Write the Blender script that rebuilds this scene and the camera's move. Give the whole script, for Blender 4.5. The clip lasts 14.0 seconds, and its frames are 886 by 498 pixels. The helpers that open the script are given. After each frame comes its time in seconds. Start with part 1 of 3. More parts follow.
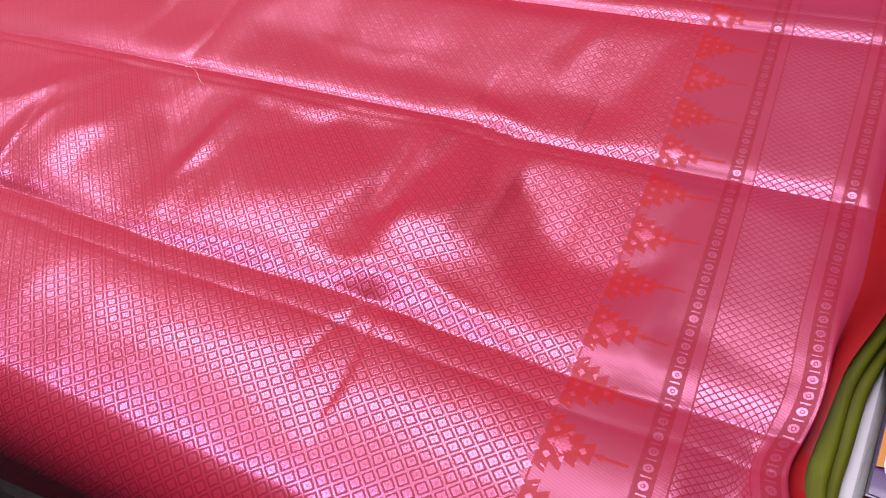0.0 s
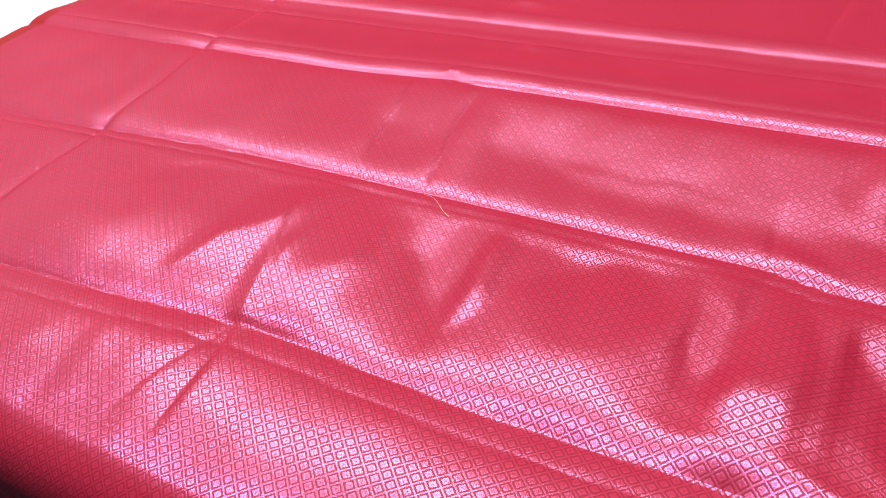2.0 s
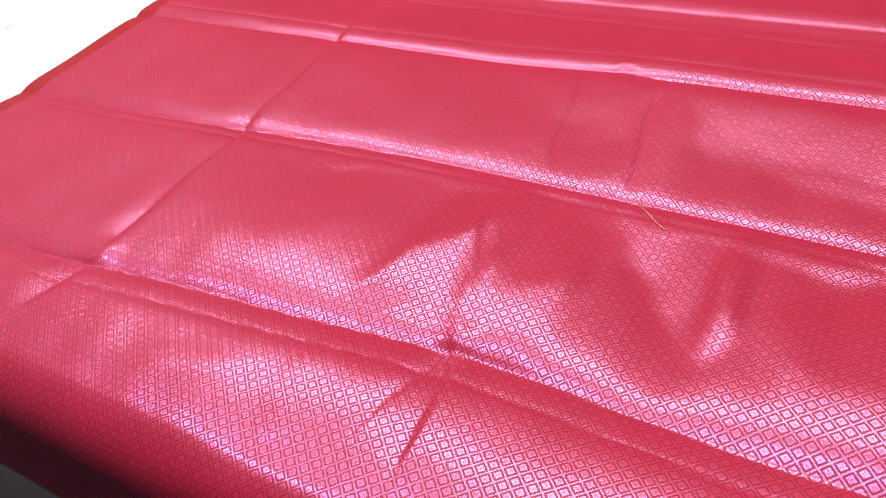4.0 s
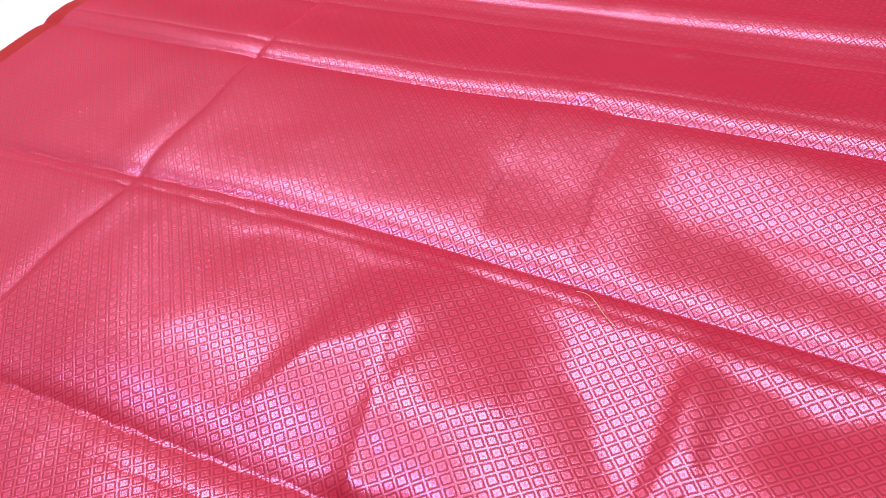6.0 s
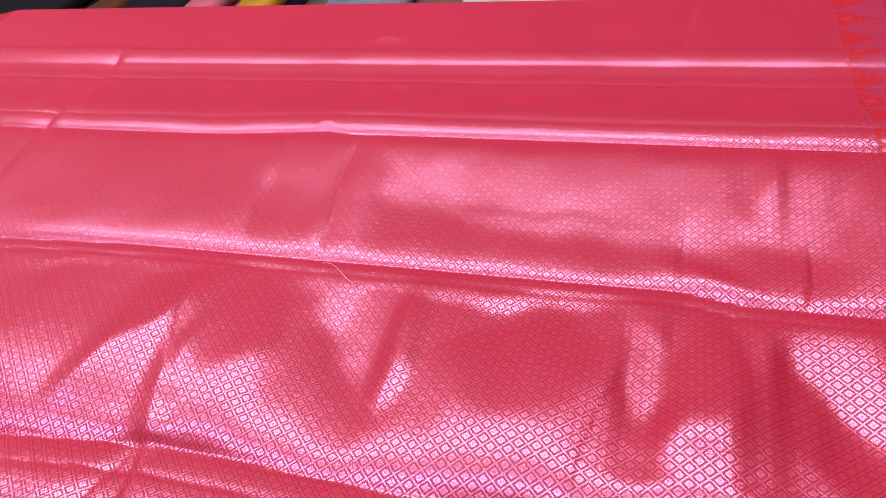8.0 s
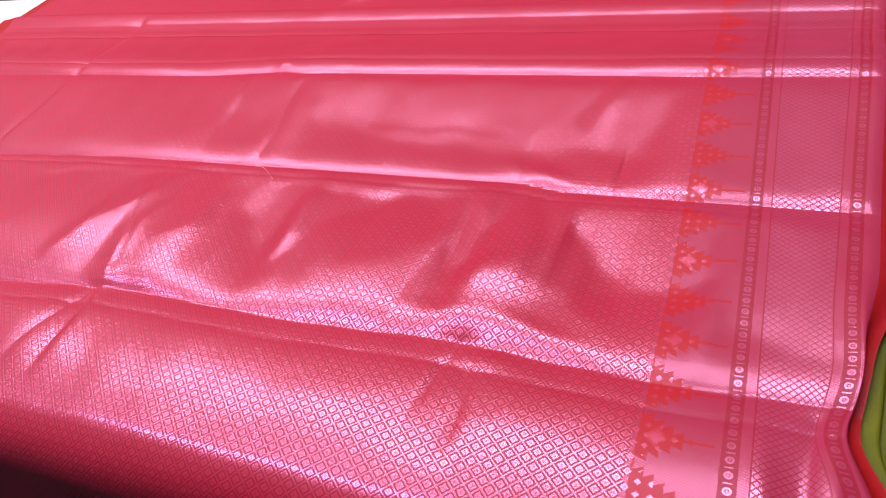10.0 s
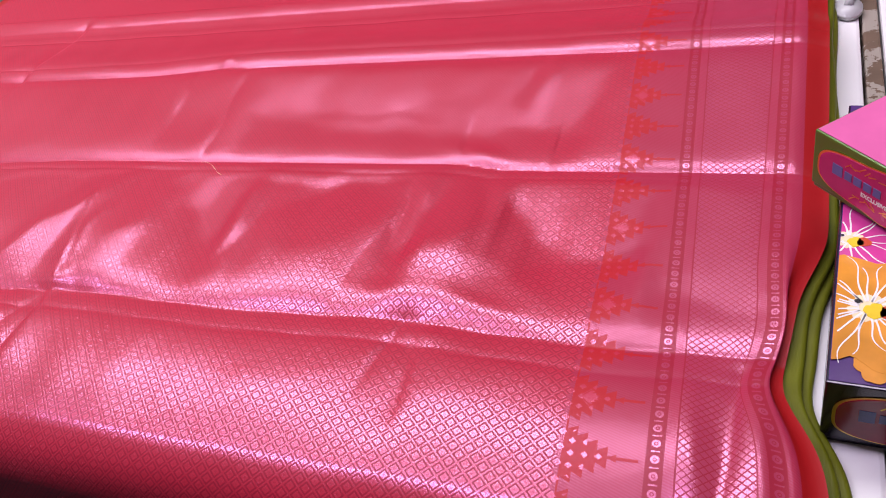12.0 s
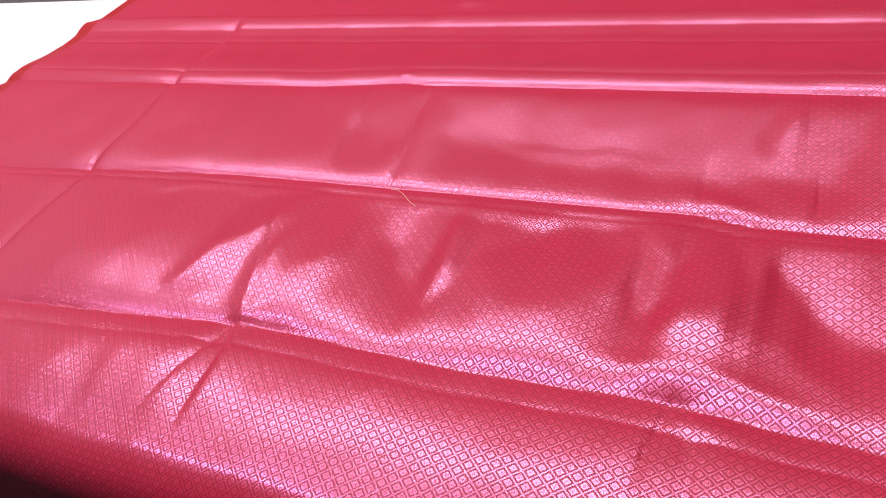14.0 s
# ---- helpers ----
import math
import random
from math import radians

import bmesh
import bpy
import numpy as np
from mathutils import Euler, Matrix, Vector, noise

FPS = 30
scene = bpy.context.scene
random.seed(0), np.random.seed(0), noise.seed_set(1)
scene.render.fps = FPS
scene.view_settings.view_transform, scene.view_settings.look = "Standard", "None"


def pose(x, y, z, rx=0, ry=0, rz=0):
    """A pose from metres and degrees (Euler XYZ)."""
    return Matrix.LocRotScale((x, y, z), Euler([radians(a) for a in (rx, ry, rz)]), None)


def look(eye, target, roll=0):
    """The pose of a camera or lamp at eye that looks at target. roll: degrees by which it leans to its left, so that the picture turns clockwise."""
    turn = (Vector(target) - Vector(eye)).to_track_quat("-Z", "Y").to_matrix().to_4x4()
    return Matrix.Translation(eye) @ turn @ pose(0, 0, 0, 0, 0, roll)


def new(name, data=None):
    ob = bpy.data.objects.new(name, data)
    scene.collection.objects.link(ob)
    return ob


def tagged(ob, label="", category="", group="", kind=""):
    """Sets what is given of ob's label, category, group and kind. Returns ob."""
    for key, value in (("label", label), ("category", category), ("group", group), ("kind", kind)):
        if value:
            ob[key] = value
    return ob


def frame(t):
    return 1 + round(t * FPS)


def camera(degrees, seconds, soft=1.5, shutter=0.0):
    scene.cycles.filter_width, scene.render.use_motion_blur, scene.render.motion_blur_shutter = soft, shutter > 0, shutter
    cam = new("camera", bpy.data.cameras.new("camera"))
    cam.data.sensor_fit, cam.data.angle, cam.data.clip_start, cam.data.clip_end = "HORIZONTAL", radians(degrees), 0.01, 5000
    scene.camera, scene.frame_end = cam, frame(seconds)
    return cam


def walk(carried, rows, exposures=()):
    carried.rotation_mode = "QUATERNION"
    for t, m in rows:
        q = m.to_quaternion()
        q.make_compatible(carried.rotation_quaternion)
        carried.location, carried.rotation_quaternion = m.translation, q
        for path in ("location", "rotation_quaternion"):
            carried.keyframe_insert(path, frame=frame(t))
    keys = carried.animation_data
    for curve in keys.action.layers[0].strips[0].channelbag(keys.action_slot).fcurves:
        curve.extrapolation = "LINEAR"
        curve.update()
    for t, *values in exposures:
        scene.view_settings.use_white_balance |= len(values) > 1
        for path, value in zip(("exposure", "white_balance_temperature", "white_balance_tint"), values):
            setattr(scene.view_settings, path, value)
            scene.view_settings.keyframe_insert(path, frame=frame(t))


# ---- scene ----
cam = camera(57.1, 14.0, 1.0)
# cloth level in the room; the eye stands a forearm's length above it
Z0 = 0.762
METRES, EYE, TILT, LEAN, TURN = 1.15, Z0 + 0.3123, -43.35, 6.4, 27.0
ROWS = [
    (0.0, 0.0, 0.0, 0.0, 0.0, 0.0, 0.0),
    (0.5, 0.001, 0.0056, 0.0095, 1.91, 0.53, -1.04),
    (1.0, -0.0176, 0.0065, 0.0215, 3.13, 1.61, -1.5),
    (1.5, -0.0766, 0.0162, 0.0393, 2.56, 2.82, -1.23),
    (2.0, -0.1443, 0.0292, 0.0535, 1.89, 3.88, -0.93),
    (2.5, -0.1923, 0.0333, 0.0578, 1.84, 4.09, -0.75),
    (3.0, -0.2234, 0.0357, 0.0618, 2.17, 4.78, -0.76),
    (5.5, -0.242, 0.15, 0.1224, 4.94, -1.63, -0.83),
    (6.0, -0.2096, 0.1615, 0.15, 4.23, -0.79, 0.36),
    (6.5, -0.1859, 0.1639, 0.1566, 1.52, 0.13, 2.79),
    (7.0, -0.1678, 0.1454, 0.1484, -1.61, 1.38, 5.85),
    (7.5, -0.1672, 0.094, 0.1157, -4.57, 2.91, 8.53),
    (8.0, -0.1609, 0.0506, 0.0876, -6.31, 3.91, 8.75),
    (10.5, -0.0304, -0.0855, -0.022, 0.99, 4.18, 6.87),
    (11.0, -0.0295, -0.0844, -0.0395, 0.49, 2.59, 8.17),
    (11.5, -0.022, -0.0871, -0.0302, -0.28, 3.09, 9.85),
    (12.0, -0.0241, -0.0782, -0.0193, -1.29, 3.99, 10.3),
    (12.5, -0.0425, -0.0736, -0.0102, -0.55, 4.07, 9.99),
    (13.0, -0.0663, -0.0602, 0.0049, 0.16, 3.94, 9.24),
    (13.5, -0.0964, -0.0426, 0.0234, 0.71, 4.18, 7.96),
    (14.0, -0.1294, -0.0246, 0.0362, 1.78, 4.1, 6.42),
]
EXPOSURES = [(0.0, -0.2), (1.5, -0.05), (3.0, -0.2), (5.5, -0.14), (6.5, -0.33), (8.0, -0.16), (10.5, -0.06), (12.0, -0.17), (14.0, -0.2)]
walk(cam, [(t, pose(0, 0, EYE, TILT, LEAN, TURN) @ pose(METRES * x, METRES * y, METRES * z, 90 + pitch, roll, yaw)) for t, x, y, z, yaw, pitch, roll in ROWS],
     EXPOSURES)

# ---- light: a shop room, tube lights on the ceiling ahead, an added weak fill from the left ----
world = bpy.data.worlds.new("room_air")
scene.world = world
world.use_nodes = True
world.node_tree.nodes["Background"].inputs[0].default_value = (1.0, 0.93, 0.95, 1)
world.node_tree.nodes["Background"].inputs[1].default_value = 0.25


def area_lamp(name, eye, target, w, h, power, colour):
    data = bpy.data.lights.new(name, "AREA")
    data.shape, data.size, data.size_y, data.energy, data.color = "RECTANGLE", w, h, power, colour
    ob = new(name, data)
    ob.matrix_world = look(eye, target)
    return ob


area_lamp("ceiling_light_panel", (-1.15, 1.26, 2.72), (-1.15, 1.26, 0), 3.1, 0.56, 67, (1.0, 0.94, 0.98))
area_lamp("overhead_tube_lamp", (-1.00, 0.34, 2.74), (-1.00, 0.34, 0), 2.8, 0.22, 46, (0.88, 0.74, 1.0))
# added fill for diffuse light on the left; no opening stands there
area_lamp("left_fill_light", (-3.1, 0.2, 1.3), (-1.0, 0.5, Z0), 1.2, 1.6, 4, (1.0, 0.97, 0.98))


# ---- materials ----
class Graph:
    """Short-hand for arithmetic in a node tree."""

    def __init__(self, name):
        self.mat = bpy.data.materials.new(name)
        self.mat.use_nodes = True
        self.tree = self.mat.node_tree
        self.bsdf = self.tree.nodes["Principled BSDF"]
        self.out = self.tree.nodes["Material Output"]

    def node(self, kind, **values):
        n = self.tree.nodes.new(kind)
        for k, v in values.items():
            setattr(n, k, v)
        return n

    def put(self, socket, v):
        if isinstance(v, (int, float)):
            socket.default_value = v
        elif isinstance(v, tuple):
            socket.default_value = v if len(v) == len(socket.default_value) else (*v, 1)
        else:
            self.tree.links.new(v, socket)

    def m(self, op, a, b=0.0, c=0.0):
        n = self.node("ShaderNodeMath", operation=op)
        for s, v in zip(n.inputs, (a, b, c)):
            self.put(s, v)
        return n.outputs[0]

    def add(self, a, b): return self.m("ADD", a, b)
    def sub(self, a, b): return self.m("SUBTRACT", a, b)
    def mul(self, a, b): return self.m("MULTIPLY", a, b)
    def lt(self, a, b): return self.m("LESS_THAN", a, b)
    def gt(self, a, b): return self.m("GREATER_THAN", a, b)
    def lo(self, a, b): return self.m("MINIMUM", a, b)
    def hi(self, a, b): return self.m("MAXIMUM", a, b)
    def mag(self, a): return self.m("ABSOLUTE", a)

    def cell(self, a, size):
        """Position within a repeat, from -0.5 to 0.5."""
        return self.sub(self.m("FRACT", self.add(self.m("DIVIDE", a, size), 100.0)), 0.5)

    def within(self, a, low, high):
        return self.mul(self.gt(a, low), self.lt(a, high))

    def step(self, a, low, high):
        n = self.node("ShaderNodeMapRange", interpolation_type="SMOOTHSTEP")
        for s, v in zip(n.inputs, (a, low, high, 0.0, 1.0)):
            self.put(s, v)
        return n.outputs[0]

    def uv(self):
        n = self.node("ShaderNodeSeparateXYZ")
        self.tree.links.new(self.node("ShaderNodeUVMap").outputs[0], n.inputs[0])
        return n.outputs[0], n.outputs[1]

    def noise(self, scale, detail=3.0, rough=0.55, coords=None, stretch=None):
        n = self.node("ShaderNodeTexNoise")
        n.inputs["Scale"].default_value, n.inputs["Detail"].default_value, n.inputs["Roughness"].default_value = scale, detail, rough
        src = coords or self.node("ShaderNodeTexCoord").outputs["Object"]
        if stretch:
            mp = self.node("ShaderNodeMapping")
            mp.inputs["Scale"].default_value = stretch
            self.tree.links.new(src, mp.inputs[0])
            src = mp.outputs[0]
        self.tree.links.new(src, n.inputs["Vector"])
        return n.outputs["Fac"]

    def mix(self, f, a, b):
        n = self.node("ShaderNodeMix", data_type="RGBA")
        self.put(n.inputs[0], f)
        for s, v in ((n.inputs[6], a), (n.inputs[7], b)):
            self.put(s, v)
        return n.outputs[2]

    def bump(self, height, strength, distance, under=None):
        n = self.node("ShaderNodeBump")
        if under:
            self.tree.links.new(under, n.inputs["Normal"])
        n.inputs["Strength"].default_value, n.inputs["Distance"].default_value = strength, distance
        self.tree.links.new(height, n.inputs["Height"])
        return n.outputs[0]


def plain(name, colour, rough=0.5, metal=0.0, vary=0.12, scale=40.0, bump=0.15, depth=0.0006, coat=0.0):
    """A painted, printed or cast surface with grain at two scales."""
    g = Graph(name)
    n = g.noise(scale, 4.0)
    big = g.noise(scale * 0.13, 2.0)
    dark = tuple(c * (1 - vary * 2) for c in colour)
    light = tuple(min(1, c * (1 + vary)) for c in colour)
    g.put(g.bsdf.inputs["Base Color"], g.mix(g.step(g.add(g.mul(n, 0.5), g.mul(big, 0.5)), 0.3, 0.7), dark, light))
    g.put(g.bsdf.inputs["Roughness"], g.add(g.mul(n, 0.16), rough - 0.08))
    g.put(g.bsdf.inputs["Metallic"], metal)
    g.put(g.bsdf.inputs["Coat Weight"], coat)
    g.put(g.bsdf.inputs["Normal"], g.bump(n, bump, depth))
    return g.mat


PITCH_U, PITCH_V = 0.0096, 0.0092      # one woven lozenge
TEMPLE = 0.0366                         # one temple motif along the border
S_TEMPLE, S_STEM = -0.089, -0.050       # foot of the temples, ends of their stems
ROSE = (0.54, 0.026, 0.066)
ZARI = (1.0, 0.44, 0.78)


def brocade():
    """Red silk with a rose-gold woven figure; it shows by gloss and by shade painted into its outlines."""
    g = Graph("red_brocade_silk")
    s, t = g.uv()
    # all-over lozenges
    a = g.mul(g.mag(g.cell(s, PITCH_U)), 2.0)
    b = g.mul(g.mag(g.cell(t, PITCH_V)), 2.0)
    r = g.add(a, b)                                   # 0 at a centre, 1 on the lattice, 2 at the next centre
    r = g.lo(r, g.sub(2.0, r))
    lattice = g.step(r, 0.80, 0.90)
    heart = g.sub(1.0, g.step(r, 0.50, 0.60))
    eye = g.mul(g.lt(r, 0.2), 0.45)
    field = g.hi(g.mul(lattice, 0.9), g.sub(heart, eye))
    # temples: stepped triangles on a plain glossy ground
    p = g.sub(s, S_TEMPLE)
    ct = g.mul(g.cell(g.add(t, 0.43 * TEMPLE), TEMPLE), TEMPLE)
    at = g.mag(ct)
    saw = g.mul(g.add(g.cell(p, 0.0056), 0.5), 0.0062)
    half = g.add(g.sub(0.0168, g.mul(p, 0.62)), g.sub(saw, 0.0028))
    tri = g.mul(g.lt(at, half), g.within(p, -0.001, 0.027))
    stem = g.mul(g.lt(at, 0.0009), g.within(p, 0.02, 0.038))
    da = g.add(g.mag(g.cell(p, 0.0072)), g.mag(g.cell(g.add(ct, 0.0036), 0.0072)))
    dots = g.mul(g.lt(da, 0.27), g.lt(at, g.sub(half, 0.0022)))
    odd = g.gt(g.cell(g.add(t, 0.43 * TEMPLE), TEMPLE * 2), 0.0)
    star_r = g.add(g.mag(g.sub(p, 0.0085)), at)
    star = g.mul(g.lt(star_r, g.add(0.0052, g.mul(g.cell(g.sub(p, at), 0.003), 0.003))), odd)
    dots = g.hi(dots, star)
    temple = g.hi(tri, stem)
    twill = g.add(0.30, g.mul(g.mag(g.cell(g.add(t, g.mul(s, 0.35)), 0.0016)), 1.3))
    ground = g.hi(g.mul(g.sub(1.0, temple), g.mul(twill, 0.42)), g.mul(tri, g.mul(dots, 0.9)))
    # the saw-edged meeting of lozenges and ground
    edge = g.add(S_TEMPLE, g.mul(g.mag(g.cell(t, PITCH_V)), -PITCH_U))
    is_border = g.gt(s, edge)

    def chain(s0, width):
        c = g.m("DIVIDE", g.sub(s, s0 + width / 2), width)
        k = g.cell(t, width * 1.35)
        d = g.m("SQRT", g.add(g.mul(c, c), g.mul(g.mul(k, 1.35), g.mul(k, 1.35))))
        ring = g.within(d, 0.16, 0.34)
        dot = g.lt(d, 0.09)
        bar = g.mul(g.gt(g.mag(k), 0.455), g.lt(g.mag(c), 0.34))
        return g.hi(g.hi(ring, dot), bar)

    def net(size_s, size_t):
        q = g.add(g.mul(g.mag(g.cell(s, size_s)), 2.0), g.mul(g.mag(g.cell(t, size_t)), 2.0))
        q = g.lo(q, g.sub(2.0, q))
        return g.sub(1.0, g.step(q, 0.72, 0.86))

    def band(x, low, high, value, rest):
        w = g.within(x, low, high)
        return g.add(g.mul(w, value), g.mul(g.sub(1.0, w), rest))

    mask = g.add(g.mul(is_border, ground), g.mul(g.sub(1.0, is_border), field))
    mask = band(s, -0.0478, -0.0466, 0.0, mask)
    mask = band(s, -0.0466, -0.0398, chain(-0.0466, 0.0068), mask)
    mask = band(s, -0.0398, -0.0388, 0.0, mask)
    mask = band(s, -0.0388, -0.0335, g.mul(twill, 0.6), mask)
    mask = band(s, -0.0335, -0.0326, 0.0, mask)
    mask = band(s, -0.0326, 0.0040, net(0.0050, 0.0044), mask)
    mask = band(s, 0.0040, 0.0048, 0.0, mask)
    mask = band(s, 0.0048, 0.0096, g.mul(twill, 0.6), mask)
    mask = band(s, 0.0096, 0.0106, 0.0, mask)
    mask = band(s, 0.0106, 0.0174, chain(0.0106, 0.0068), mask)
    mask = band(s, 0.0174, 0.0184, 0.0, mask)
    mask = band(s, 0.0184, 0.0290, g.mul(twill, 0.6), mask)
    # plain red selvedges on both sides
    mask = band(s, 0.0280, 0.2, 0.0, mask)
    mask = band(s, -2.0, -1.092, 0.0, mask)
    selv = g.hi(g.gt(s, 0.0280), g.lt(s, -1.092))
    # cloth colour: red warp, rose weft; wear and uneven dye at two scales
    n1, n2 = g.noise(9.0, 2.0), g.noise(260.0, 3.0)
    tone = g.mix(g.step(n1, 0.3, 0.7), (0.50, 0.014, 0.028), (0.57, 0.018, 0.040))
    motif = g.hi(g.mul(g.mul(is_border, temple), g.sub(1.0, dots)), selv)
    tone = g.mix(g.mul(g.sub(1.0, motif), 0.55), tone, ROSE)
    # outlines between the figure darkened in the colour, as shaded recesses without gloss
    tone = g.mix(g.mul(g.sub(1.0, g.hi(mask, motif)), 0.66), tone, (0.21, 0.006, 0.026))
    weft = g.mul(g.mul(is_border, g.sub(1.0, temple)), g.sub(1.0, selv))
    tone = g.mix(g.mul(g.mul(weft, g.lo(g.mul(mask, 1.5), 1.0)), 0.7), tone, (0.38, 0.042, 0.105))
    tone = g.mix(g.mul(g.mul(is_border, temple), g.mul(g.sub(1.0, dots), 0.8)), tone, (0.40, 0.009, 0.016))
    tone = g.mix(g.mul(selv, 0.85), tone, (0.32, 0.005, 0.005))
    g.put(g.bsdf.inputs["Base Color"], tone)
    g.put(g.bsdf.inputs["Roughness"], 0.5)
    g.put(g.bsdf.inputs["Specular IOR Level"], 0.25)
    soft = g.bump(g.add(g.noise(42.0, 3.0, 0.5), g.mul(g.noise(11.0, 2.0), 1.5)), 0.2, 0.0016)
    nb = g.bump(mask, 0.16, 0.0002, soft)
    g.put(g.bsdf.inputs["Normal"], nb)
    gloss = g.node("ShaderNodeBsdfAnisotropic")
    gloss.inputs["Color"].default_value = (*ZARI, 1)
    g.put(gloss.inputs["Roughness"], g.add(0.20, g.mul(n2, 0.06)))
    gloss.inputs["Anisotropy"].default_value = 0.0
    g.put(gloss.inputs["Normal"], nb)
    blend = g.node("ShaderNodeMixShader")
    g.put(blend.inputs[0], g.add(0.010, g.mul(mask, 0.165)))
    g.tree.links.new(g.bsdf.outputs[0], blend.inputs[1])
    g.tree.links.new(gloss.outputs[0], blend.inputs[2])
    g.tree.links.new(blend.outputs[0], g.out.inputs[0])
    return g.mat


def weave(name, colour, rough=0.6):
    """Plain silk or cotton with a fine thread."""
    g = Graph(name)
    n1, n2 = g.noise(14.0, 3.0), g.noise(700.0, 2.0, stretch=(1, 0.25, 1))
    g.put(g.bsdf.inputs["Base Color"], g.mix(g.step(n1, 0.3, 0.7), tuple(c * 0.75 for c in colour), tuple(c * 1.12 for c in colour)))
    g.put(g.bsdf.inputs["Roughness"], rough)
    g.put(g.bsdf.inputs["Specular IOR Level"], 0.2)
    g.put(g.bsdf.inputs["Normal"], g.bump(n2, 0.35, 0.0006))
    return g.mat


def worn_paint(name, colour, under, amount=0.6, scale=30.0):
    """Old paint, chipped down to the wood in places."""
    g = Graph(name)
    n = g.noise(scale, 5.0, 0.65)
    grain = g.noise(60.0, 4.0, 0.6, stretch=(0.15, 1, 1))
    chips = g.step(n, amount, amount + 0.03)
    wood = g.mix(grain, tuple(c * 0.5 for c in under), under)
    paint = g.mix(g.noise(6.0, 3.0), tuple(c * 0.9 for c in colour), colour)
    g.put(g.bsdf.inputs["Base Color"], g.mix(chips, paint, wood))
    g.put(g.bsdf.inputs["Roughness"], g.add(0.35, g.mul(chips, 0.4)))
    g.put(g.bsdf.inputs["Normal"], g.bump(g.sub(grain, chips), 0.3, 0.0008))
    return g.mat


M_SILK = brocade()
M_GREEN = weave("olive_silk", (0.13, 0.145, 0.006), 0.5)
M_WHITE = worn_paint("white_table_paint", (0.82, 0.82, 0.82), (0.16, 0.11, 0.07), 0.70, 22.0)
M_EDGE = worn_paint("worn_wood_edge", (0.36, 0.32, 0.27), (0.17, 0.11, 0.07), 0.50, 45.0)
M_APRON = plain("grey_laminate", (0.55, 0.53, 0.50), 0.45, vary=0.08, scale=25)
M_CHROME = plain("dark_chrome", (0.30, 0.29, 0.28), 0.12, 1.0, vary=0.05, scale=80, bump=0.03)
M_WALL = plain("distempered_wall", (0.45, 0.43, 0.40), 0.8, vary=0.06, scale=8)
M_DARK = plain("dark_brown_surface", (0.13, 0.09, 0.07), 0.5, vary=0.15, scale=10)
M_CEIL = plain("white_ceiling", (0.75, 0.74, 0.72), 0.8, vary=0.03, scale=8)
M_FLOOR = plain("dark_floor_tile", (0.06, 0.055, 0.06), 0.35, vary=0.2, scale=12)
M_PURPLE = plain("purple_card", (0.085, 0.035, 0.17), 0.22, vary=0.06, coat=0.4)
M_DARKCARD = plain("black_purple_card", (0.012, 0.006, 0.03), 0.25, vary=0.1, coat=0.4)
M_LEAF = plain("green_card", (0.075, 0.20, 0.006), 0.35, vary=0.06, coat=0.15)
M_PINK = plain("pink_card", (0.80, 0.16, 0.42), 0.2, vary=0.05, coat=0.5)
M_MAGENTA = plain("magenta_print", (0.62, 0.05, 0.30), 0.22, vary=0.12, scale=60, coat=0.4)
M_ORANGE = plain("orange_print", (0.80, 0.33, 0.035), 0.22, vary=0.18, scale=30, coat=0.4)
M_CREAM = plain("cream_print", (0.95, 0.80, 0.50), 0.22, vary=0.08, coat=0.4)
M_WHITEINK = plain("white_print", (0.9, 0.88, 0.86), 0.22, vary=0.03, coat=0.4)
M_YELLOW = plain("yellow_print", (0.85, 0.62, 0.03), 0.25, vary=0.1)
M_RUST = plain("rust_print", (0.60, 0.08, 0.03), 0.25, vary=0.1)
M_BLACK = plain("black_print", (0.012, 0.012, 0.014), 0.3, vary=0.1)
M_PLATE = plain("crimson_label", (0.34, 0.008, 0.035), 0.25, vary=0.1, coat=0.3)
M_PLATE_PINK = plain("pink_label", (0.55, 0.02, 0.16), 0.25, vary=0.1, coat=0.3)
M_GOLD = plain("gold_foil", (0.75, 0.45, 0.10), 0.3, 1.0, vary=0.1)
M_BRASS = plain("brass", (0.55, 0.38, 0.12), 0.22, 1.0, vary=0.15)
M_BLUEINK = plain("blue_print", (0.12, 0.16, 0.42), 0.3, vary=0.1)
M_GREYPL = plain("grey_plastic", (0.55, 0.55, 0.56), 0.35, vary=0.06)


# ---- building helpers ----
def mesh_of(name, bm, material, smooth=False):
    me = bpy.data.meshes.new(name)
    bm.to_mesh(me)
    bm.free()
    me.materials.append(material)
    for f in me.polygons:
        f.use_smooth = smooth
    return me


def part(name, bm, material, parent=None, label="", smooth=False):
    ob = new(name, mesh_of(name, bm, material, smooth))
    if parent:
        ob.parent = parent
    return tagged(ob, label)


def thing(name, at, label, category, group="", kind="", turn=0.0):
    ob = new(name)
    ob.matrix_world = pose(*at, 0, 0, turn)
    return tagged(ob, label, category, group, kind)


def box(w, d, h, at=(0, 0, 0), bevel=0.0, bm=None):
    """A block w x d x h whose base is centred at `at`."""
    own = bmesh.new()
    bmesh.ops.create_cube(own, size=1, matrix=Matrix.Translation((at[0], at[1], at[2] + h / 2)) @ Matrix.Diagonal((w, d, h, 1)))
    if bevel:
        bmesh.ops.bevel(own, geom=own.edges[:], offset=bevel, segments=2, affect="EDGES", profile=0.6)
    if bm is None:
        return own
    me = bpy.data.meshes.new("tmp")
    own.to_mesh(me)
    own.free()
    bm.from_mesh(me)
    bpy.data.meshes.remove(me)
    return bm


